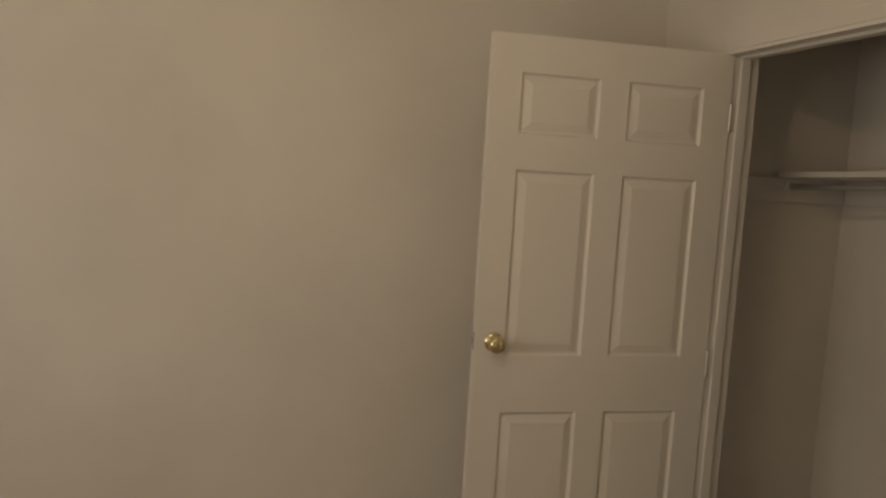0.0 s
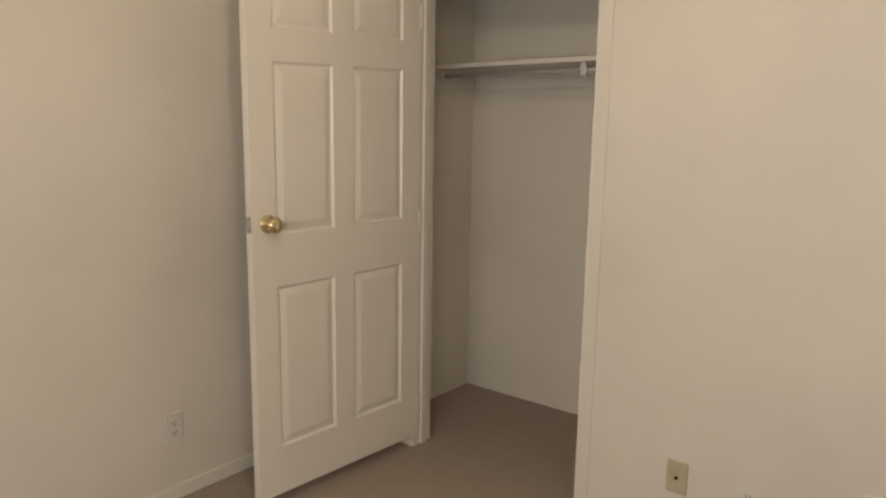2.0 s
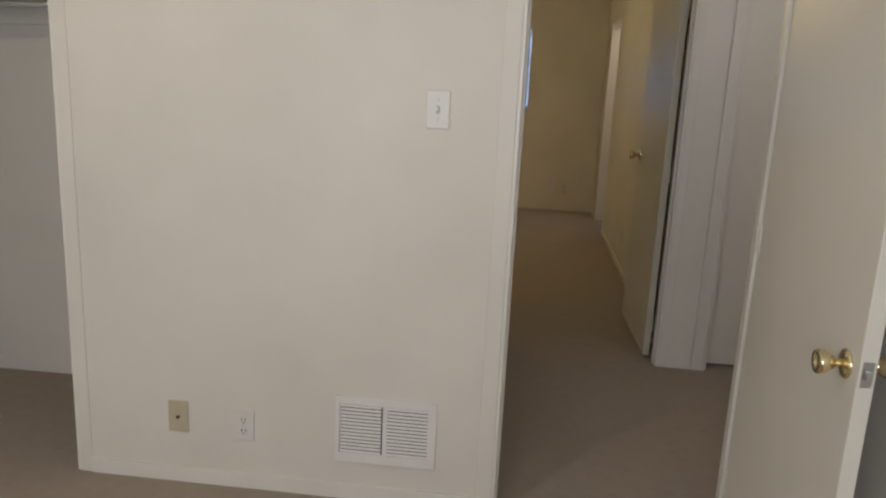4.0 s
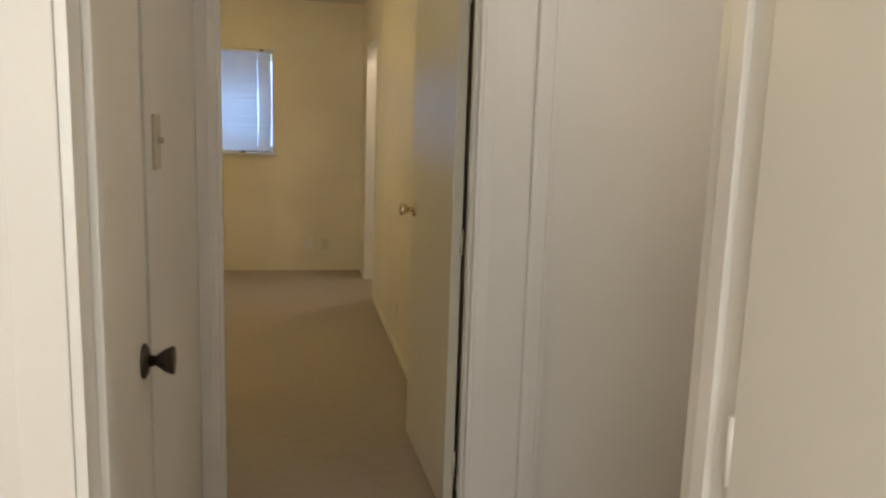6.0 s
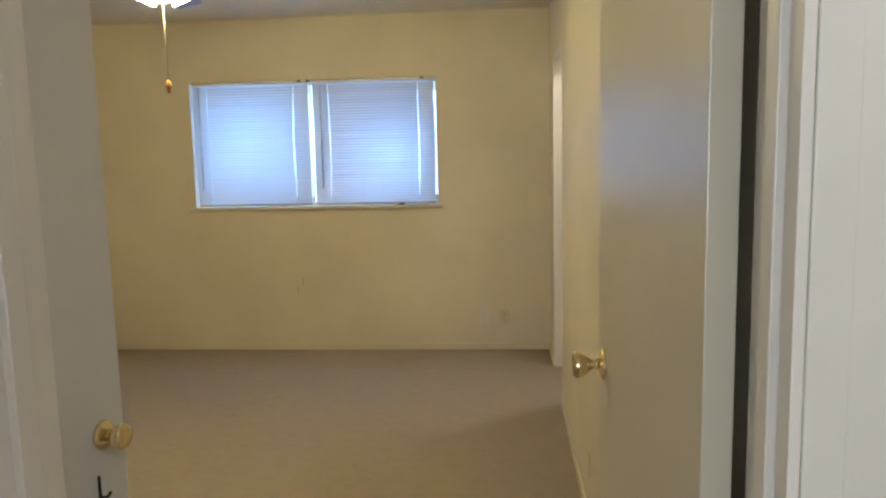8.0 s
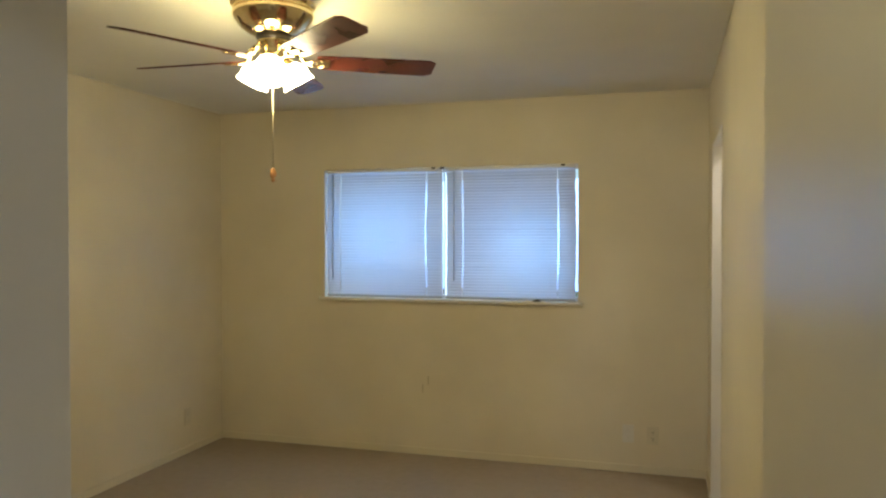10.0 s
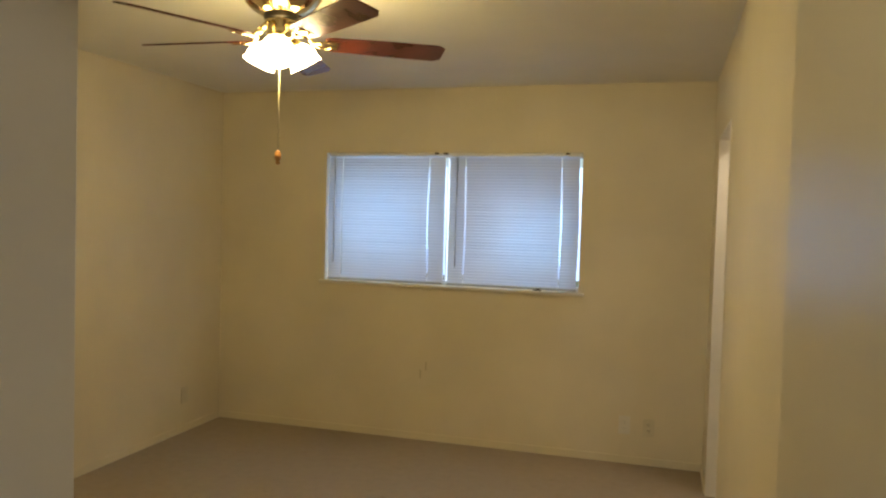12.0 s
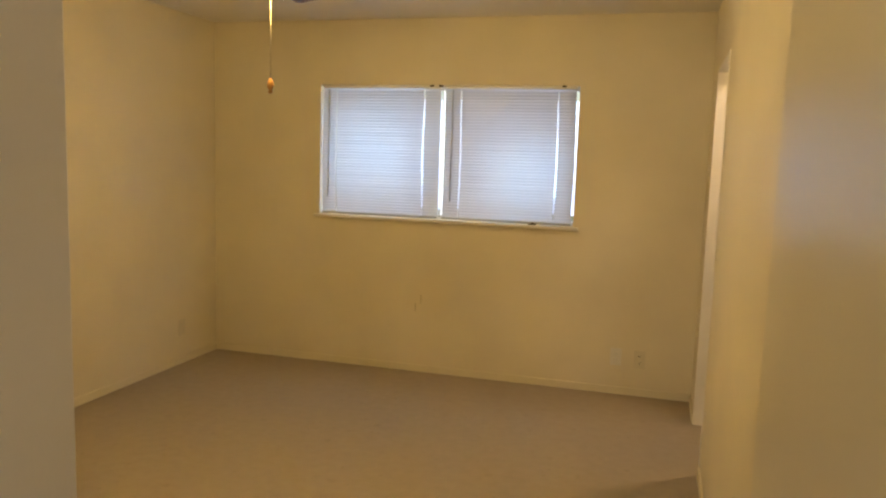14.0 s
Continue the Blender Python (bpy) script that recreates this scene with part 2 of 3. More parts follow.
CREAM_PAINTED = "cream painted plaster wall with faint roller texture"
PAINTED = "off-white painted plaster wall with faint roller texture"
wall_x("wall_bedroom_a_north", 0, T, AX0, HX1, [(CLX0, CLX1, 0, CLH), (DAX0, DAX1, 0, DH)], PAINTED)
wall_y("wall_bedroom_a_west", AX0 - T, AX0, AY0 - T, CBY + T, [], PAINTED)
wall_y("wall_bedroom_a_east", AX1, AX1 + T, AY0 - T, 0, [], PAINTED)
wall_x("wall_bedroom_a_south", AY0 - T, AY0, AX0, AX1, [(AWX0, AWX1, AWZ0, AWZ1)], PAINTED)
wall_x("wall_closet_back", CBY, CBY + T, AX0, CBX1, [], PAINTED)
wall_y("wall_closet_west", AX0, CBX0, T, CBY, [], PAINTED)
wall_y("wall_closet_east", CBX1, CBX1 + T, T, CBY + T, [], PAINTED)
wall_y("wall_hall_west", HX0 - T, HX0, T, HY1, [(0.13, 0.757, 0, 2.0)], PAINTED)
wall_y("wall_hall_east", HX1, HX1 + T, 0, BY0 + 0.6, [], PAINTED)
wall_x("wall_hall_north", HY1, BY0, BX0 - T, HX1, [(DBX0, DBX1, 0, DH), (HDX0, HDX1, 0, 2.04)], PAINTED)
wall_x("wall_cupboard_back", BY0 + 0.6, BY0 + 0.7, BX1 + T, HX1, [], PAINTED)
wall_y("wall_hall_cupboard", HX0 - 0.75, HX0 - 0.65, T, HY1, [], PAINTED)
wall_y("wall_bedroom_b_west", BX0 - T, BX0, BY0, BY1 + T, [], CREAM_PAINTED, CREAMY)
wall_y("wall_bedroom_b_east", BX1, BX1 + T, BY0, BY1 + T, [(OPY0, OPY1, 0, 2.044)], CREAM_PAINTED, CREAMY)
wall_x("wall_bedroom_b_north", BY1, BY1 + 0.15, BX0, BX1, [(WX0, WX1, WZ0, WZ1)], CREAM_PAINTED, CREAMY)
bm = one(BX1 + T + 0.6, BX1 + T + 0.7, 4.3, BY1 + T, 0, HC)
box(bm, BX1 + T, BX1 + T + 0.6, 4.3, 4.4, 0, HC)
box(bm, BX1 + T, BX1 + T + 0.6, BY1, BY1 + T, 0, HC)
structure("wall_closet_b", bm, WALL, PAINTED, "wall")

# ground outside the windows
structure("ground", one(-60, 60, -60, 60, -0.9, -0.5), textured("dry_lawn", (0.05, 0.07, 0.03), (0.10, 0.11, 0.05), 0.95, 0.8, 0.5, 20), "dry grass ground outside", "ground")


# ---- trim ----
def setting(name, label, category):
    """An empty that gathers the boards of one piece of trim."""
    return tagged(new(name), label, category, kind="structure")


def casing(name, x0, x1, y, side, top, wide=0.065, left=True, right=True, flat=False, soft=False, plain=False, label="white painted moulded door casing"):
    """Moulded casing round an opening on a wall face y; side -1 faces -y."""
    c = setting(name, label, "door casing")

    def board(a0, a1, z0, z1, beads):
        bm = one(a0, a1, *sorted((y, y + side * (0.005 if flat else 0.011))), z0, z1, 0.002)
        for b0, b1, c0, c1 in () if flat else beads[1:] if plain else beads:
            box(bm, b0, b1, *sorted((y + side * 0.0105, y + side * (0.0145 if soft else 0.018))), c0, c1, 0.0018 if soft else 0.003)
        part("casing_board", bm, FLAT if flat else TRIM, c)
    if left:
        board(x0 - wide, x0, 0, top + wide, ((x0 - wide + 0.003, x0 - wide + 0.020, 0, top + wide - 0.003), (x0 - 0.014, x0 - 0.005, 0, top + 0.005)))
    if right:
        board(x1, x1 + wide, 0, top + wide, ((x1 + wide - 0.020, x1 + wide - 0.003, 0, top + wide - 0.003), (x1 + 0.005, x1 + 0.014, 0, top + 0.005)))
    board(x0 + 0.0005, x1 - 0.0005, top, top + wide, ((x0 + 0.001, x1 - 0.001, top + wide - 0.020, top + wide - 0.003), (x0 + 0.001, x1 - 0.001, top + 0.005, top + 0.014)))
    return c


def jamb(name, x0, x1, y0, y1, top, stop_y=None, label="white painted wooden door jamb"):
    c = setting(name, label, "door jamb")
    ya, yb = y0 - 0.002, y1 + 0.002
    for a, b, z0, z1 in ((x0, x0 + 0.012, 0, top), (x1 - 0.012, x1, 0, top), (x0 + 0.012, x1 - 0.012, top - 0.012, top)):
        part("jamb_board", one(a, b, ya, yb, z0, z1, 0.001), TRIM, c)
    if stop_y is not None:
        for a, b, z0, z1 in ((x0 + 0.0115, x0 + 0.022, 0, top - 0.012), (x1 - 0.022, x1 - 0.0115, 0, top - 0.012), (x0 + 0.022, x1 - 0.022, top - 0.022, top - 0.0115)):
            part("door_stop", one(a, b, stop_y, stop_y + 0.035, z0, z1, 0.002), TRIM, c)
    return c


jamb("jamb_closet", CLX0, CLX1, 0, T, CLH, 0.045)
casing("casing_closet", CLX0, CLX1, 0, -1, CLH, 0.044, flat=True, label="flat white painted closet casing")
jamb("jamb_bedroom_a", DAX0, DAX1, 0, T, DH, 0.045)
casing("casing_bedroom_a", DAX0, DAX1, 0, -1, DH, 0.052, flat=True, label="flat white painted door casing")
casing("casing_bedroom_a_hall", DAX0, DAX1, T, 1, DH, 0.045, left=False)
jamb("jamb_bedroom_b", DBX0, DBX1, HY1, BY0, DH, HY1 + 0.03)
casing("casing_bedroom_b", DBX0, DBX1, HY1, -1, DH, 0.0455, right=False, soft=True, plain=True)
casing("casing_bedroom_b_east", DBX0, DBX1, HY1, -1, DH + 0.0005, 0.040, left=False, flat=True)
casing("casing_bedroom_b_inside", DBX0, DBX1, BY0, 1, DH, 0.035, right=False)
jamb("jamb_cupboard", HDX0, HDX1, HY1, BY0, 2.04)
casing("casing_cupboard", HDX0, HDX1, HY1, -1, 2.04, 0.068, soft=True)


def skirting(name, runs, high=0.07, mat=TRIM):
    c = setting(name, "low white painted baseboard", "baseboard")
    for x0, x1, y0, y1 in runs:
        part("baseboard_run", one(x0, x1, y0, y1, 0, high, 0.003), mat, c)
    return c


skirting("baseboard_bedroom_a", [(CLX1 + 0.045, DAX0 - 0.053, -0.011, 0), (AX0, AX0 + 0.011, AY0, 0), (AX0 + 0.012, CLX0 - 0.045, -0.011, 0),
                                 (AX0, AX1, AY0, AY0 + 0.011)], 0.055)
skirting("baseboard_hall", [(HX0, HX0 + 0.010, 0.765, HY1 - 0.02), (0.850, 0.975, HY1 - 0.010, HY1)], 0.06)
skirting("baseboard_bedroom_b", [(BX0, BX1, BY1 - 0.011, BY1), (BX0, BX0 + 0.011, BY0, BY1 - 0.012), (BX1 - 0.011, BX1, BY0 + 0.02, OPY0 - 0.02),
                                 (BX1 - 0.011, BX1, OPY1 + 0.02, BY1 - 0.012)], 0.05, CREAMY)
bm = one(BX1 - 0.004, BX1 + T + 0.004, OPY1 - 0.014, OPY1, 0, 2.044, 0.001)
box(bm, BX1 - 0.004, BX1 + T + 0.004, OPY0, OPY0 + 0.014, 0, 2.044, 0.001)
box(bm, BX1 - 0.004, BX1 + T + 0.004, OPY0 + 0.014, OPY1 - 0.014, 2.030, 2.044, 0.001)
structure("jamb_closet_b", bm, TRIM, "white painted closet jamb", "door jamb")


# ---- doors ----
KNOB = [(0.031, 0), (0.032, 0.003), (0.029, 0.008), (0.013, 0.011), (0.011, 0.020), (0.012, 0.026), (0.020, 0.031), (0.0265, 0.039), (0.028, 0.046),
        (0.026, 0.053), (0.019, 0.058), (0.008, 0.060)]
TULIP = [(0.034, 0), (0.035, 0.004), (0.028, 0.009), (0.012, 0.012), (0.010, 0.024), (0.014, 0.029), (0.022, 0.040), (0.028, 0.054), (0.027, 0.058), (0.018, 0.059)]
FLARED = [(0.032, 0), (0.033, 0.004), (0.026, 0.008), (0.012, 0.011), (0.010, 0.021), (0.012, 0.027), (0.020, 0.035), (0.0260, 0.046), (0.0275, 0.057), (0.0250, 0.062), (0.0150, 0.060),
          (0.0120, 0.057), (0.003, 0.057)]


def knob(parent, x, y, z, side, mat, profile=KNOB, label="polished brass round knob"):
    """A knob and its rose on a door face; side -1 points along -y of the door."""
    turn = Matrix.Rotation(radians(90 if side < 0 else -90), 4, 'X')
    base = Matrix.Translation((x, y, z)) @ turn
    k = part("knob", lathe(profile[3:], base), mat, parent, label)
    part("rose", lathe(profile[:4], base), mat, k)
    return k


def hinges(parent, x, y, zs, mat=BRASS):
    for z in zs:
        part("hinge", rod(bmesh.new(), (x, y, z - 0.045), (x, y, z + 0.045), 0.006), mat, parent)


def flush_door(name, m, wide, high, mat, label, knobs, thick=0.035, knob_mat=BRASS, knob_z=0.94, profile=KNOB, knob_label="polished brass round knob", latch=True, hinge=True, hinge_mat=BRASS, inset=0.062):
    """A flat slab; x from the hinge, y over the thickness, face at y = 0."""
    d = thing(name, m, label, "door")
    part("slab", one(0, wide, 0, thick, 0.012, high, 0.002), mat, d)
    for side in knobs:
        knob(d, wide - inset, 0 if side < 0 else thick, knob_z, side, knob_mat, profile, knob_label)
    if latch:
        p = part("latch_plate", one(wide - 0.0006, wide + 0.0012, 0.006, thick - 0.006, knob_z - 0.028, knob_z + 0.028, 0.0004), STEEL, d, "bright steel latch plate")
        part("latch_bolt", one(wide + 0.001, wide + 0.009, 0.012, thick - 0.012, knob_z - 0.010, knob_z + 0.010, 0.002), STEEL, p)
    if hinge:
        hinges(d, -0.004, 0.002 if thick > 0 else 0, (0.2, 1.0, 1.82), hinge_mat)
    return d


def panel_door(name, m, wide, high, label):
    """A moulded six-panel door; x from the hinge, face at y = 0, back at y = 0.035."""
    d = thing(name, m, label, "door")
    stile, mid = 0.098, 0.095
    pw = (wide - 2 * stile - mid) / 2
    cols = [(stile, stile + pw), (stile + pw + mid, wide - stile)]
    rows = [(0.235, 0.835), (1.022, 1.612), (1.722, 1.910)]
    body = bmesh.new()
    zc = [0.052] + [z for r in rows for z in r] + [high]
    box(body, 0, wide, 0.0095, 0.035, 0.052, high, 0.001)
    for x0, x1 in ((0, stile), (cols[0][1], cols[1][0]), (wide - stile, wide)):
        box(body, x0, x1, 0, 0.0096, 0.052, high)
    for x0, x1 in cols:
        for k in range(0, len(zc), 2):
            box(body, x0, x1, 0, 0.0096, zc[k], zc[k + 1])
    part("slab", body, DOOR, d)
    for z0, z1 in rows:
        for x0, x1 in cols:
            bm = bmesh.new()
            steps = [(0.0, 0.0005), (0.006, 0.0082), (0.011, 0.0091), (0.034, 0.0026), (0.038, 0.0016)]
            rings = [[bm.verts.new((x, dy, z)) for x, z in ((x0 + o, z0 + o), (x1 - o, z0 + o), (x1 - o, z1 - o), (x0 + o, z1 - o))] for o, dy in steps]
            for a, b in zip(rings, rings[1:]):
                for k in range(4):
                    bm.faces.new((a[k], a[(k + 1) % 4], b[(k + 1) % 4], b[k]))
            bm.faces.new(rings[-1])
            part("panel", bm, DOOR, d)
    knob(d, wide - 0.062, 0, 1.066, -1, BRASS)
    p = part("latch_plate", one(wide - 0.0006, wide + 0.0012, 0.006, 0.029, 1.038, 1.094, 0.0004), STEEL, d, "bright steel latch plate")
    part("latch_bolt", one(wide + 0.001, wide + 0.009, 0.012, 0.023, 1.056, 1.076, 0.002), STEEL, p)
    hinges(d, -0.004, 0.002, (0.2, 1.0, 1.82), DOOR)
    return d


def stand(hx, hy, tx, ty):
    """The pose of a door whose hinge is at (hx, hy) and whose free edge lies towards (tx, ty)."""
    a = math.atan2(ty - hy, tx - hx)
    m = Matrix.Translation((hx, hy, 0)) @ Matrix.Rotation(a, 4, 'Z')
    return m


def mirrored(d):
    """Turns a door over, so that its face looks the other way."""
    for o in d.children_recursive:
        o.data.transform(Matrix.Diagonal((1, -1, 1, 1)))
        o.data.flip_normals()
    return d


# closet door of the first bedroom, face towards +x
mirrored(panel_door("closet_door", stand(-2.263, 0.018, -2.317, -0.793), 0.812, 2.025,
                    "white moulded six-panel closet door standing wide open"))
# bedroom door, folded back into the first bedroom
flush_door("bedroom_door", stand(0.754, -0.014, 0.742, -0.80), 0.765, 2.03, DOOR,
           "off-white flush bedroom door standing open into the room", (-1, 1), knob_z=0.885, hinge_mat=DOOR, profile=FLARED)
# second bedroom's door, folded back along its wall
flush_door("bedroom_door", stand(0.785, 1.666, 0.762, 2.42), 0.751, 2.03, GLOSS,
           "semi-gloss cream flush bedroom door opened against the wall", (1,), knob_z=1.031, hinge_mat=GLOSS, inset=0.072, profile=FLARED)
# narrow door beside the entrance of the second bedroom
leaf = flush_door("closet_door", stand(-0.300, 1.720, -0.213, 2.190), 0.475, 2.03, COOL,
                  "white flush narrow closet door standing ajar beside the entrance", (-1,), knob_z=0.955, inset=0.058, profile=[(q * 0.9, h * 0.9) for q, h in KNOB])
hook = rod(bmesh.new(), (0.392, -0.005, 0.842), (0.392, -0.005, 0.884), 0.0028, 8)
rod(hook, (0.392, -0.005, 0.843), (0.404, -0.012, 0.840), 0.0028, 8)
rod(hook, (0.404, -0.012, 0.840), (0.410, -0.014, 0.848), 0.0028, 8)
part("latch_hook", hook, BLACK, leaf, "small bent dark wire latch hook")
# cupboard doors of the hall
flush_door("cupboard_door", stand(HX0 - 0.003, 0.1325, HX0 - 0.006, 0.755), 0.622, 1.992, DOOR,
           "closed cream flush cupboard door with a dark bronze knob", (-1,), knob_mat=BRONZE, knob_z=0.912, inset=0.056, profile=TULIP,
           knob_label="dark bronze tulip-shaped knob", latch=False, hinge=False)
hall_door = flush_door("cupboard_door", stand(HDX0 + 0.014, HY1 + 0.081, HDX1, HY1 + 0.081), HDX1 - HDX0 - 0.034, 2.022, DOOR,
                       "closed off-white flush door with brass knob and black lock", (-1,), knob_z=1.010, latch=False, hinge=False, inset=0.042, profile=FLARED)
lock = part("lock_plate", one(0.640, 0.685, -0.005, 0.001, 0.850, 0.920, 0.002), BLACK, hall_door, "small black metal lock plate")
part("lock_cylinder", lathe([(0.009, 0), (0.009, 0.004), (0.006, 0.005)], Matrix.Translation((0.662, -0.005, 0.885)) @ Matrix.Rotation(radians(90), 4, 'X'), 16), STEEL, lock)



# ---- first bedroom: fittings ----
def plate(name, m, mat, label, category, kind, slots=GREY):
    """A wall plate 70 x 115 mm; local x across, z up, face towards -y."""
    p = thing(name, m, label, category)
    part("cover", one(-0.036, 0.036, -0.006, 0, -0.0575, 0.0575, 0.0025), mat, p)
    if kind == "outlet":
        for dz in (-0.020, 0.020):
            f = part("socket", lathe([(0.0165, 0), (0.0165, 0.002), (0.0155, 0.0026)], Matrix.Translation((0, -0.0055, dz)) @ Matrix.Rotation(radians(90), 4, 'X'), 20), mat, p)
            for dx in (-0.0065, 0.0065):
                part("slot", one(dx - 0.0014, dx + 0.0014, -0.0088, -0.0080, dz - 0.002, dz + 0.007), slots, f)
            part("slot", one(-0.0025, 0.0025, -0.0088, -0.0080, dz - 0.010, dz - 0.006), slots, f)
        part("screw", lathe([(0.003, 0), (0.003, 0.001)], Matrix.Translation((0, -0.006, 0)) @ Matrix.Rotation(radians(90), 4, 'X'), 10), STEEL, p)
    if kind == "switch":
        part("slot", one(-0.006, 0.006, -0.0072, -0.0055, -0.0125, 0.0125), GREY, p)
        part("toggle", one(-0.005, 0.005, -0.018, -0.006, -0.003, 0.010, 0.002), mat, p)
        for dz in (-0.030, 0.030):
            part("screw", lathe([(0.003, 0), (0.003, 0.001)], Matrix.Translation((0, -0.006, dz)) @ Matrix.Rotation(radians(90), 4, 'X'), 10), GREY, p)
    if kind == "cable":
        part("jack", lathe([(0.006, 0), (0.006, 0.003), (0.004, 0.009), (0.002, 0.009)], Matrix.Translation((0, -0.006, 0)) @ Matrix.Rotation(radians(90), 4, 'X'), 12), BRONZE, p)
    return p


plate("light_switch", pose(-0.236, 0, 1.338), WHITE, "white toggle light switch on the wall by the doorway", "light switch", "switch")
plate("cable_plate", pose(-1.092, 0, 0.246), BEIGE, "beige cable wall plate low on the wall", "wall plate", "cable")
plate("power_outlet", pose(-0.858, 0, 0.236), WHITE, "white double power outlet low on the wall", "power outlet", "outlet", DARK)
plate("power_outlet", pose(AX0, -0.912, 0.284, 0, 0, 90), WHITE, "white double power outlet near the floor beside the closet door", "power outlet", "outlet", DARK)
plate("light_switch", pose(HX0, 0.862, 1.332, 0, 0, 90), BEIGE, "yellowed cream toggle switch on the hall wall", "light switch", "switch")
plate("power_outlet", pose(0.363, BY1, 0.249), WHITE, "white power outlet low on the cream wall", "power outlet", "outlet")
plate("power_outlet", pose(0.515, BY1, 0.245), CREAM, "cream power outlet low on the wall", "power outlet", "outlet", DARK)
plate("wall_plate", pose(BX1, 3.69, 0.25, 0, 0, -90), CREAM, "cream painted-over wall plate near the floor", "wall plate", "blank")
plate("wall_plate", pose(BX1, 3.14, 0.25, 0, 0, -90), CREAM, "cream painted-over wall plate near the floor", "wall plate", "blank")
plate("power_outlet", pose(BX0, 5.86, 0.26, 0, 0, 90), CREAM, "cream power outlet low on the side wall", "power outlet", "outlet")

# return-air grille
g = thing("return_air_grille", pose(-0.365, 0, 0.259), "white enamelled return-air grille with horizontal louvres", "air vent")
GW, GH = 0.172, 0.120
bm = bmesh.new()
box(bm, -GW, GW, -0.007, 0, GH - 0.028, GH, 0.002)
box(bm, -GW, GW, -0.007, 0, -GH, -GH + 0.034, 0.002)
box(bm, -GW, -GW + 0.014, -0.007, 0, -GH + 0.034, GH - 0.028, 0.001)
box(bm, GW - 0.030, GW, -0.007, 0, -GH + 0.034, GH - 0.028, 0.001)
box(bm, -0.010, 0.004, -0.0065, -0.001, -GH + 0.034, GH - 0.028)
part("frame", bm, VENT, g)
part("backing", one(-GW + 0.018, GW - 0.028, -0.0012, -0.0004, -GH + 0.032, GH - 0.026), material("shaded_duct", (0.04, 0.038, 0.036), 0.8), g)
bm = one(-0.0690, 0.0690, -0.0005, 0.0005, -0.0044, 0.0044)
me = bpy.data.meshes.new("louvre")
bm.to_mesh(me)
bm.free()
me.materials.append(VENT)
N = 14
for k in range(N):
    z = -GH + 0.040 + k * (2 * GH - 0.074) / (N - 1)
    for cx in (-0.0840, 0.0730):
        share("louvre", me, g, pose(cx, -0.0045, z, -12))

# closet fittings; the shelf and its rod sag towards the west wall
SAG = Matrix.Translation((CBX0, 0.46, 1.664)) @ Matrix.Rotation(radians(-1.4), 4, 'Y') @ Matrix.Translation((-CBX0 - 0.001, -0.46, -1.675))
sh = thing("closet_shelf", SAG, "white painted closet shelf on wall cleats", "shelf")
part("board", one(CBX0 + 0.004, CBX1 - 0.006, 0.46, CBY - 0.002, 1.655, 1.675, 0.002), TRIM, sh)
part("cleat", one(CBX0 + 0.004, CBX0 + 0.022, 0.28, CBY - 0.021, 1.565, 1.655, 0.002), TRIM, sh)
part("cleat", one(CBX0 + 0.0225, CBX1 - 0.006, CBY - 0.020, CBY - 0.002, 1.565, 1.655, 0.002), TRIM, sh)
cr = thing("closet_rod", SAG, "steel closet hanging rod with white end sockets", "closet rod")
part("rod", rod(bmesh.new(), (CBX0 + 0.024, 0.50, 1.622), (CBX1 - 0.01, 0.50, 1.622), 0.010, 18), GREY, cr)
part("socket", rod(bmesh.new(), (CBX0 + 0.020, 0.50, 1.622), (CBX0 + 0.040, 0.50, 1.622), 0.022, 18), WHITE, cr)
bm = one(-1.796, -1.770, 0.486, 0.514, 1.598, 1.655, 0.004)
part("hook", bm, WHITE, cr, "white rod support hook")

# strike plate of the bedroom jamb
st = thing("strike_plate", pose(DAX0 + 0.012, 0.028, 0.92), "worn steel strike plate on the door jamb", "strike plate")
part("plate", one(0, 0.0015, -0.014, 0.014, -0.030, 0.030, 0.0004), STEEL, st)
part("hole", one(0.0012, 0.0019, -0.007, 0.007, -0.010, 0.010), DARK, st)


# ---- second bedroom: window and blinds ----
w = tagged(new("window_1"), "two-pane metal window with white frame and sill", "window", kind="structure")
bm = bmesh.new()
fy0, fy1 = BY1 + 0.085, BY1 + 0.125
for x0, x1 in ((WX0, WX0 + 0.010), (WX1 - 0.010, WX1), (-0.899, -0.891), (-0.861, -0.853)):
    box(bm, x0, x1, fy0, fy1, WZ0, WZ1, 0.002)
for x0, x1 in ((WX0 + 0.010, -0.899), (-0.891, -0.861), (-0.853, WX1 - 0.010)):
    box(bm, x0, x1, fy0, fy1, WZ1 - 0.03, WZ1, 0.002)
    box(bm, x0, x1, fy0, fy1, WZ0, WZ0 + 0.025, 0.002)
part("window_frame", bm, ALU, w)
part("window_sill", one(WX0 - 0.035, WX1 + 0.035, BY1 - 0.030, BY1 + 0.085, WZ0 - 0.022, WZ0 - 0.001, 0.004), TRIM, w)
for x0, x1 in ((WX0 + 0.009, -0.892), (-0.860, WX1 - 0.009)):
    pane = part("pane", one(x0, x1, BY1 + 0.103, BY1 + 0.107, WZ0 + 0.024, WZ1 - 0.029), GLASS, w)
    pane.visible_shadow = False
# unseen bars added behind the blinds to darken strips near their edges
for x0, x1 in ((WX0 + 0.036, WX0 + 0.075), (-0.950, -0.912), (-0.842, -0.805), (WX1 - 0.075, WX1 - 0.036)):
    part("sash_stile", one(x0, x1, fy0 + 0.001, fy0 + 0.017, WZ0 + 0.002, WZ1 - 0.002, 0.002), ALU, w)


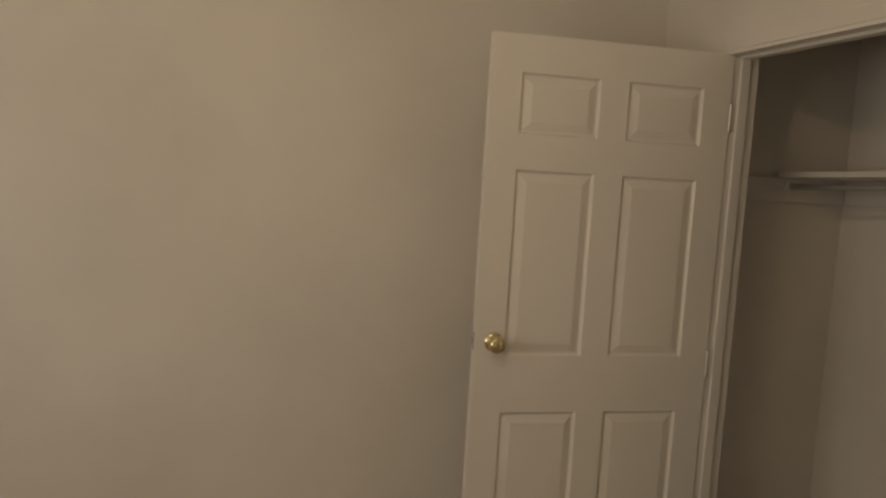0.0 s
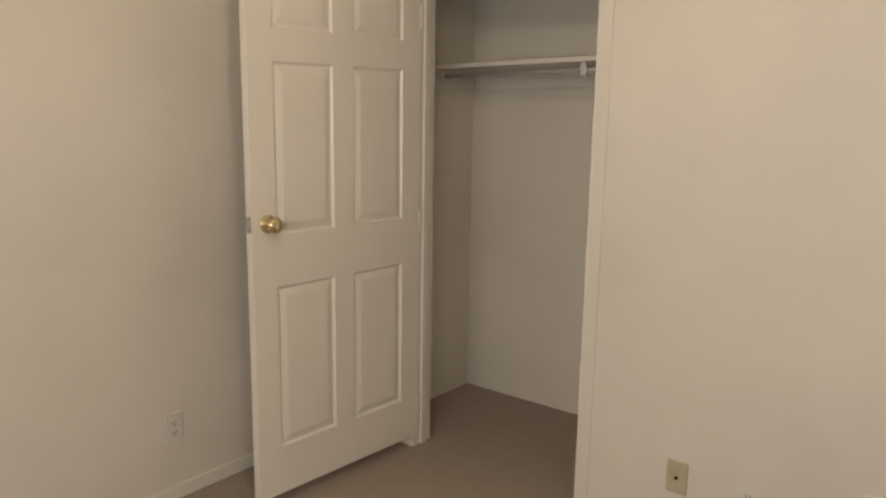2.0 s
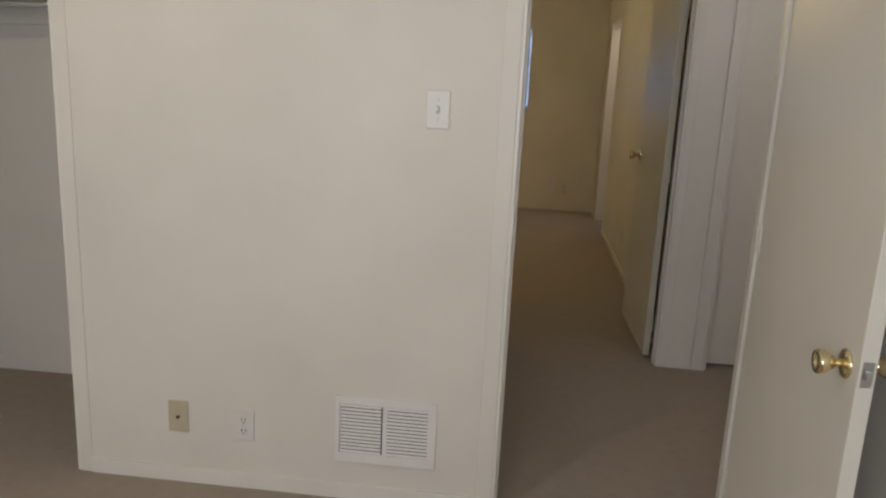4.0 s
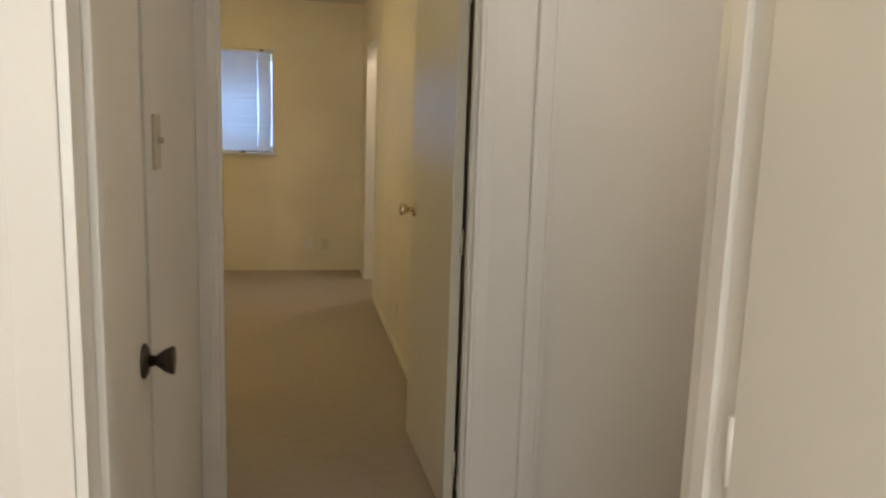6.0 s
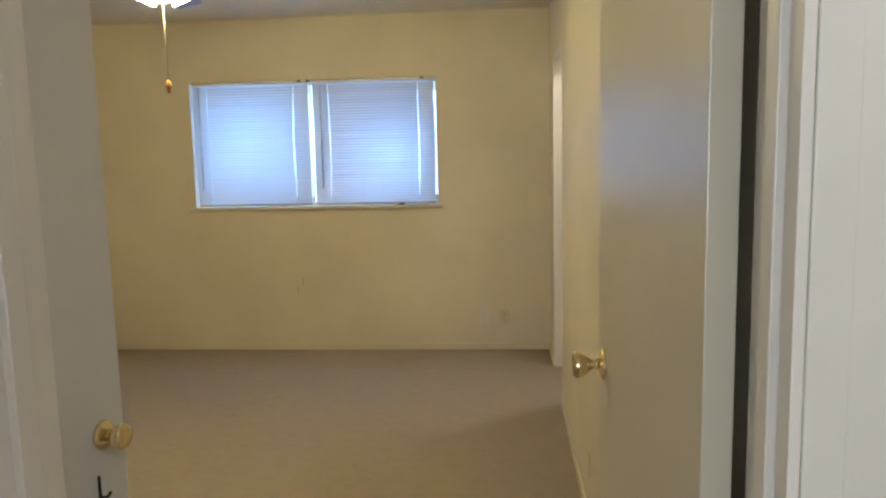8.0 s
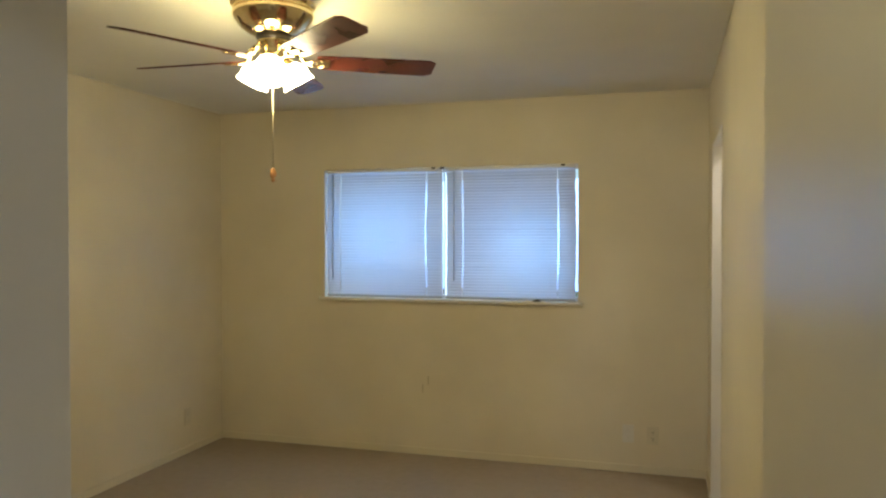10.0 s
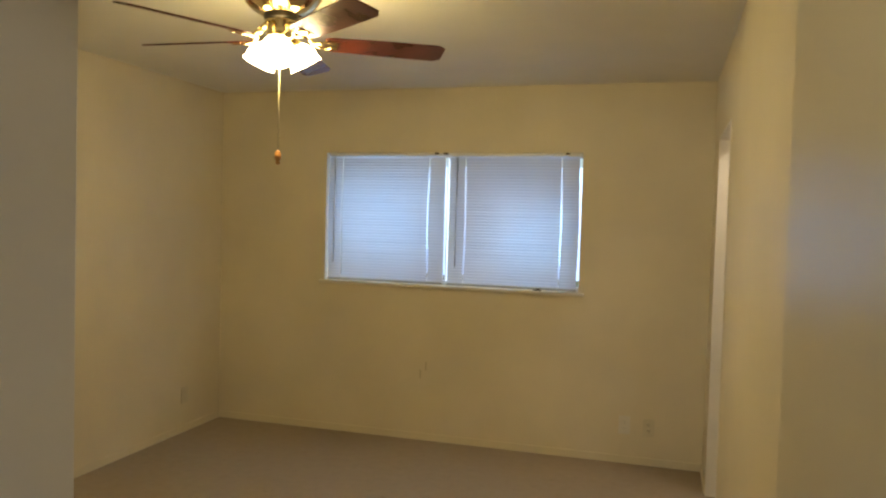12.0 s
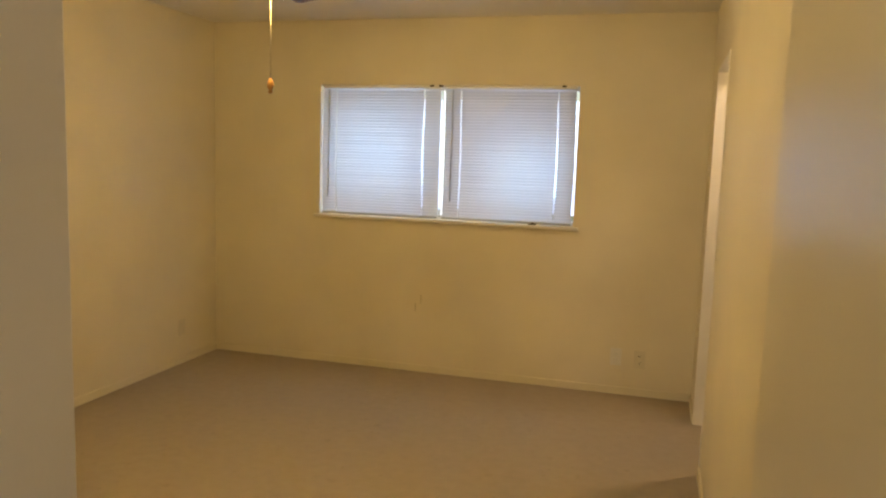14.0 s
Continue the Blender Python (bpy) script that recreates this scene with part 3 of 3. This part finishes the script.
def blind(x0, x1, ladders, wand_x, sway, brackets):
    """A mini blind, nearly closed, with a cord hole in each slat at the ladders; sway: how far its middle slats hang aside."""
    b = thing("mini_blind", pose((x0 + x1) / 2, BY1 + 0.022, WZ0), "closed white mini blind glowing with daylight", "window blind", "bedroom blinds")
    half, high, mid = (x1 - x0) / 2, WZ1 - WZ0, (x0 + x1) / 2
    part("headrail", one(-half, half, -0.014, 0.014, high - 0.022, high - 0.003, 0.002), TRIM, b, "white metal headrail")
    for x in brackets:
        part("bracket", one(x - mid - 0.014, x - mid + 0.014, -0.017, 0.010, high - 0.012, high + 0.006, 0.001), BRONZE, b, "small dark metal bracket")
    part("bottom_rail", one(-half + 0.003, half - 0.003, -0.010, 0.010, 0.004, 0.020, 0.003), GREY, b, "dull grey bottom rail")
    n, pitch = 43, 0.0200
    bm = bmesh.new()
    wide = half - 0.004
    xs, holes = [-wide], set()
    for x in sorted(ladders):
        holes.add(len(xs))
        xs += [x - mid - 0.0045, x - mid + 0.0045]
    xs.append(wide)
    vs = (-0.0140, -0.0045, 0.0045, 0.0140)
    rows = [[bm.verts.new((x, v, 0.0026 * (1 - (v / 0.0140) ** 2))) for v in vs] for x in xs]
    for i in range(len(xs) - 1):
        for k in range(3):
            if not (i in holes and k == 1):
                bm.faces.new((rows[i][k], rows[i][k + 1], rows[i + 1][k + 1], rows[i + 1][k])).smooth = True
    me = bpy.data.meshes.new("slat")
    bm.to_mesh(me)
    bm.free()
    me.materials.append(SLAT)
    rnd = random.Random(int(1000 * abs(x1)))
    for k in range(n):
        u = k / (n - 1)
        side = sway * math.sin(math.pi * u) ** 2 + rnd.uniform(-0.002, 0.002)
        share("slat", me, b, pose(side, 0.0, 0.030 + k * pitch, 72 + rnd.uniform(-2.5, 2.5), 0, rnd.uniform(-0.15, 0.15)))
    for x in ladders:
        part("ladder_cord", rod(bmesh.new(), (x - mid, -0.014, 0.012), (x - mid, -0.014, high - 0.02), 0.0008, 6), WHITE, b)
    part("wand", rod(bmesh.new(), (wand_x - mid, -0.024, 0.13), (wand_x - mid, -0.018, high - 0.03), 0.0045, 8), STEEL, b, "smoky plastic tilt wand")
    return b


blind(WX0 + 0.012, -0.892, (-1.655, -1.008), -1.710, -0.008, (-0.955, -0.893))
blind(-0.866, WX1 - 0.016, (-0.750, -0.097), -0.804, 0.007, (-0.060,))

# worn latch lying on the sill
part("latch", box(one(-0.257, -0.203, BY1 - 0.014, BY1 + 0.004, WZ0 - 0.001, WZ0 + 0.008, 0.002), -0.236, -0.214, BY1 - 0.012, BY1 + 0.002, WZ0 + 0.0075, WZ0 + 0.015, 0.002), BRONZE, w, "small dark metal window latch")

# window of the first bedroom
w = tagged(new("window_2"), "plain metal window with a white frame", "window", kind="structure")
bm = bmesh.new()
for x0, x1 in ((AWX0, AWX0 + 0.03), (AWX1 - 0.03, AWX1), (-0.57, -0.53)):
    box(bm, x0, x1, AY0 - 0.11, AY0 - 0.075, AWZ0, AWZ1, 0.002)
part("window_frame", bm, ALU, w)
pane = part("pane", one(AWX0 + 0.028, AWX1 - 0.028, AY0 - 0.094, AY0 - 0.090, AWZ0, AWZ1), GLASS, w)
pane.visible_shadow = False


# ---- ceiling fan ----
FX, FY = -0.862, 3.93
fan = thing("ceiling_fan", pose(FX, FY, HC), "brass flush-mount ceiling fan with dark cherry blades and lit frosted shades", "ceiling fan")
part("mounting_plate", lathe([(0.100, 0), (0.104, -0.019)], None, 40), BRONZE, fan)
part("canopy", lathe([(0.104, -0.018), (0.156, -0.020), (0.163, -0.025), (0.160, -0.033), (0.147, -0.037), (0.147, -0.052), (0.154, -0.056), (0.156, -0.066),
                      (0.152, -0.076), (0.143, -0.090), (0.124, -0.114), (0.100, -0.132), (0.078, -0.141), (0.066, -0.144)], None, 48), BRASS, fan, "polished brass bell-shaped housing")
bm = bmesh.new()
for k in range(60):
    a = 2 * math.pi * k / 60
    lathe([(0.0035, 0), (0.0035, 0.013)], Matrix.Translation((0.1480 * math.cos(a), 0.1480 * math.sin(a), -0.051)), 6, bm)
part("beading", bm, BRASS, fan)
part("motor_ring", lathe([(0.060, -0.143), (0.065, -0.147), (0.065, -0.158), (0.058, -0.164)], None, 36), BRONZE, fan)
part("switch_housing", lathe([(0.060, -0.164), (0.062, -0.172), (0.046, -0.186), (0.052, -0.208), (0.048, -0.230), (0.030, -0.246), (0.012, -0.254)], None, 32), BRASS, fan)
BLADE_TURN, BLADE_RISE = (0, 0, 0, 0, 4), (0, 0, -1.8, 0.8, 0)     # worn, slightly uneven blades
for k in range(5):
    m = Matrix.Rotation(radians(31 + 72 * k + BLADE_TURN[k]), 4, 'Z') @ Matrix.Translation((0, 0, -0.237)) @ Matrix.Rotation(radians(BLADE_RISE[k]), 4, 'Y') @ Matrix.Rotation(radians(-13.5), 4, 'X')
    bm = bmesh.new()
    pts = [(0.165, -0.045), (0.20, -0.054), (0.42, -0.062), (0.608, -0.064), (0.636, -0.045), (0.636, 0.045), (0.608, 0.064), (0.42, 0.062), (0.20, 0.054), (0.165, 0.045)]
    lo = [bm.verts.new((x, y, -0.003)) for x, y in pts]
    hi = [bm.verts.new((x, y, 0.003)) for x, y in pts]
    bm.faces.new(list(reversed(lo)))
    bm.faces.new(hi)
    for i in range(len(pts)):
        j = (i + 1) % len(pts)
        bm.faces.new((lo[i], lo[j], hi[j], hi[i]))
    bm.transform(m)
    bl = part("blade", bm, WOOD, fan, "dark cherry wood blade")
    bm = bmesh.new()
    rod(bm, (0.060, 0, 0.055), (0.095, 0, 0.030), 0.010, 10)
    rod(bm, (0.095, 0, 0.030), (0.128, 0, -0.006), 0.009, 10)
    for s in (-1, 1):
        rod(bm, (0.120, 0, -0.006), (0.175, s * 0.030, -0.007), 0.006, 8)
        rod(bm, (0.175, s * 0.030, -0.007), (0.215, s * 0.012, -0.007), 0.005, 8)
    box(bm, 0.165, 0.215, -0.034, 0.034, -0.0065, -0.0032, 0.001)
    bm.transform(m)
    part("blade_iron", bm, BRASS, bl, "polished brass scrolled blade iron")
for k in range(3):
    a = radians(-100 + 120 * k + 30)
    m = Matrix.Rotation(a, 4, 'Z') @ Matrix.Translation((0.046, 0, -0.224)) @ Matrix.Rotation(radians(180 - 32), 4, 'Y')
    arm = part("lamp_arm", lathe([(0.012, -0.01), (0.014, 0.012), (0.024, 0.020), (0.026, 0.036)], m, 20), BRASS, fan)
    prof = [(0.024, 0.028), (0.036, 0.038), (0.051, 0.054), (0.058, 0.073), (0.058, 0.092), (0.061, 0.104), (0.066, 0.112)]
    bm = lathe(prof + [(r - 0.003, h) for r, h in reversed(prof)], m, 28)
    shade = part("shade", bm, SHADE, arm, "lit frosted glass tulip shade")
    shade.visible_shadow = False
    p = fan.matrix_world @ m @ Vector((0, 0, 0.085))
    lamp("fan_bulb", 'POINT', Matrix.Translation(p), 2.65, (1.0, 0.71, 0.13), 0.035)
ch = part("pull_chain", rod(bmesh.new(), (0.012, -0.028, -0.240), (0.012, -0.028, -0.655), 0.0032, 6), CREAM, fan, "thin pale pull cord")
part("pull_knob", lathe([(0.003, 0.0), (0.010, -0.010), (0.013, -0.024), (0.012, -0.034), (0.006, -0.042), (0.009, -0.050), (0.004, -0.056)], Matrix.Translation((0.012, -0.028, -0.655)), 16), BALL, ch, "turned wooden pull knob")

# ---- ceiling lights ----
DOME = emissive("lit_dome_glass", (1.0, 0.80, 0.55), 4.0)


def ceiling_light(x, y, energy, color, label):
    c = thing("ceiling_light", pose(x, y, HC), label, "ceiling light")
    part("pan", lathe([(0.120, 0), (0.125, -0.012), (0.118, -0.022)], None, 40), BRASS, c)
    dome = part("dome", lathe([(0.112, -0.022), (0.108, -0.045), (0.090, -0.070), (0.055, -0.086), (0.010, -0.092)], None, 40), DOME, c, "lit frosted glass dome")
    dome.visible_shadow = False
    lamp("bulb", 'POINT', pose(x, y, HC - 0.06), energy, color, 0.08)
    return c


# the hall fitting is an added, unseen source for light arriving from further along
ceiling_light(1.42, 0.66, 9.8, (1.0, 0.88, 0.80), "added unseen round frosted glass ceiling light to brighten the hall")
ceiling_light(-1.08, -1.52, 32, (1.0, 0.79, 0.57), "round frosted glass ceiling light of the first bedroom")
ceiling_light(1.30, 5.45, 15, (1.0, 0.78, 0.60), "round frosted glass ceiling light in the side closet")

# marks on the walls
for name, m in (("wall_mark", pose(-1.03, BY1 - 0.0006, 0.46)), ("wall_mark", pose(-0.99, BY1 - 0.0006, 0.52))):
    k = thing(name, m, "small dark scuff mark on the cream wall", "wall mark")
    part("scuff", one(-0.004, 0.004, -0.0006, 0.0006, -0.03, 0.03, 0.0003), BEIGE, k)
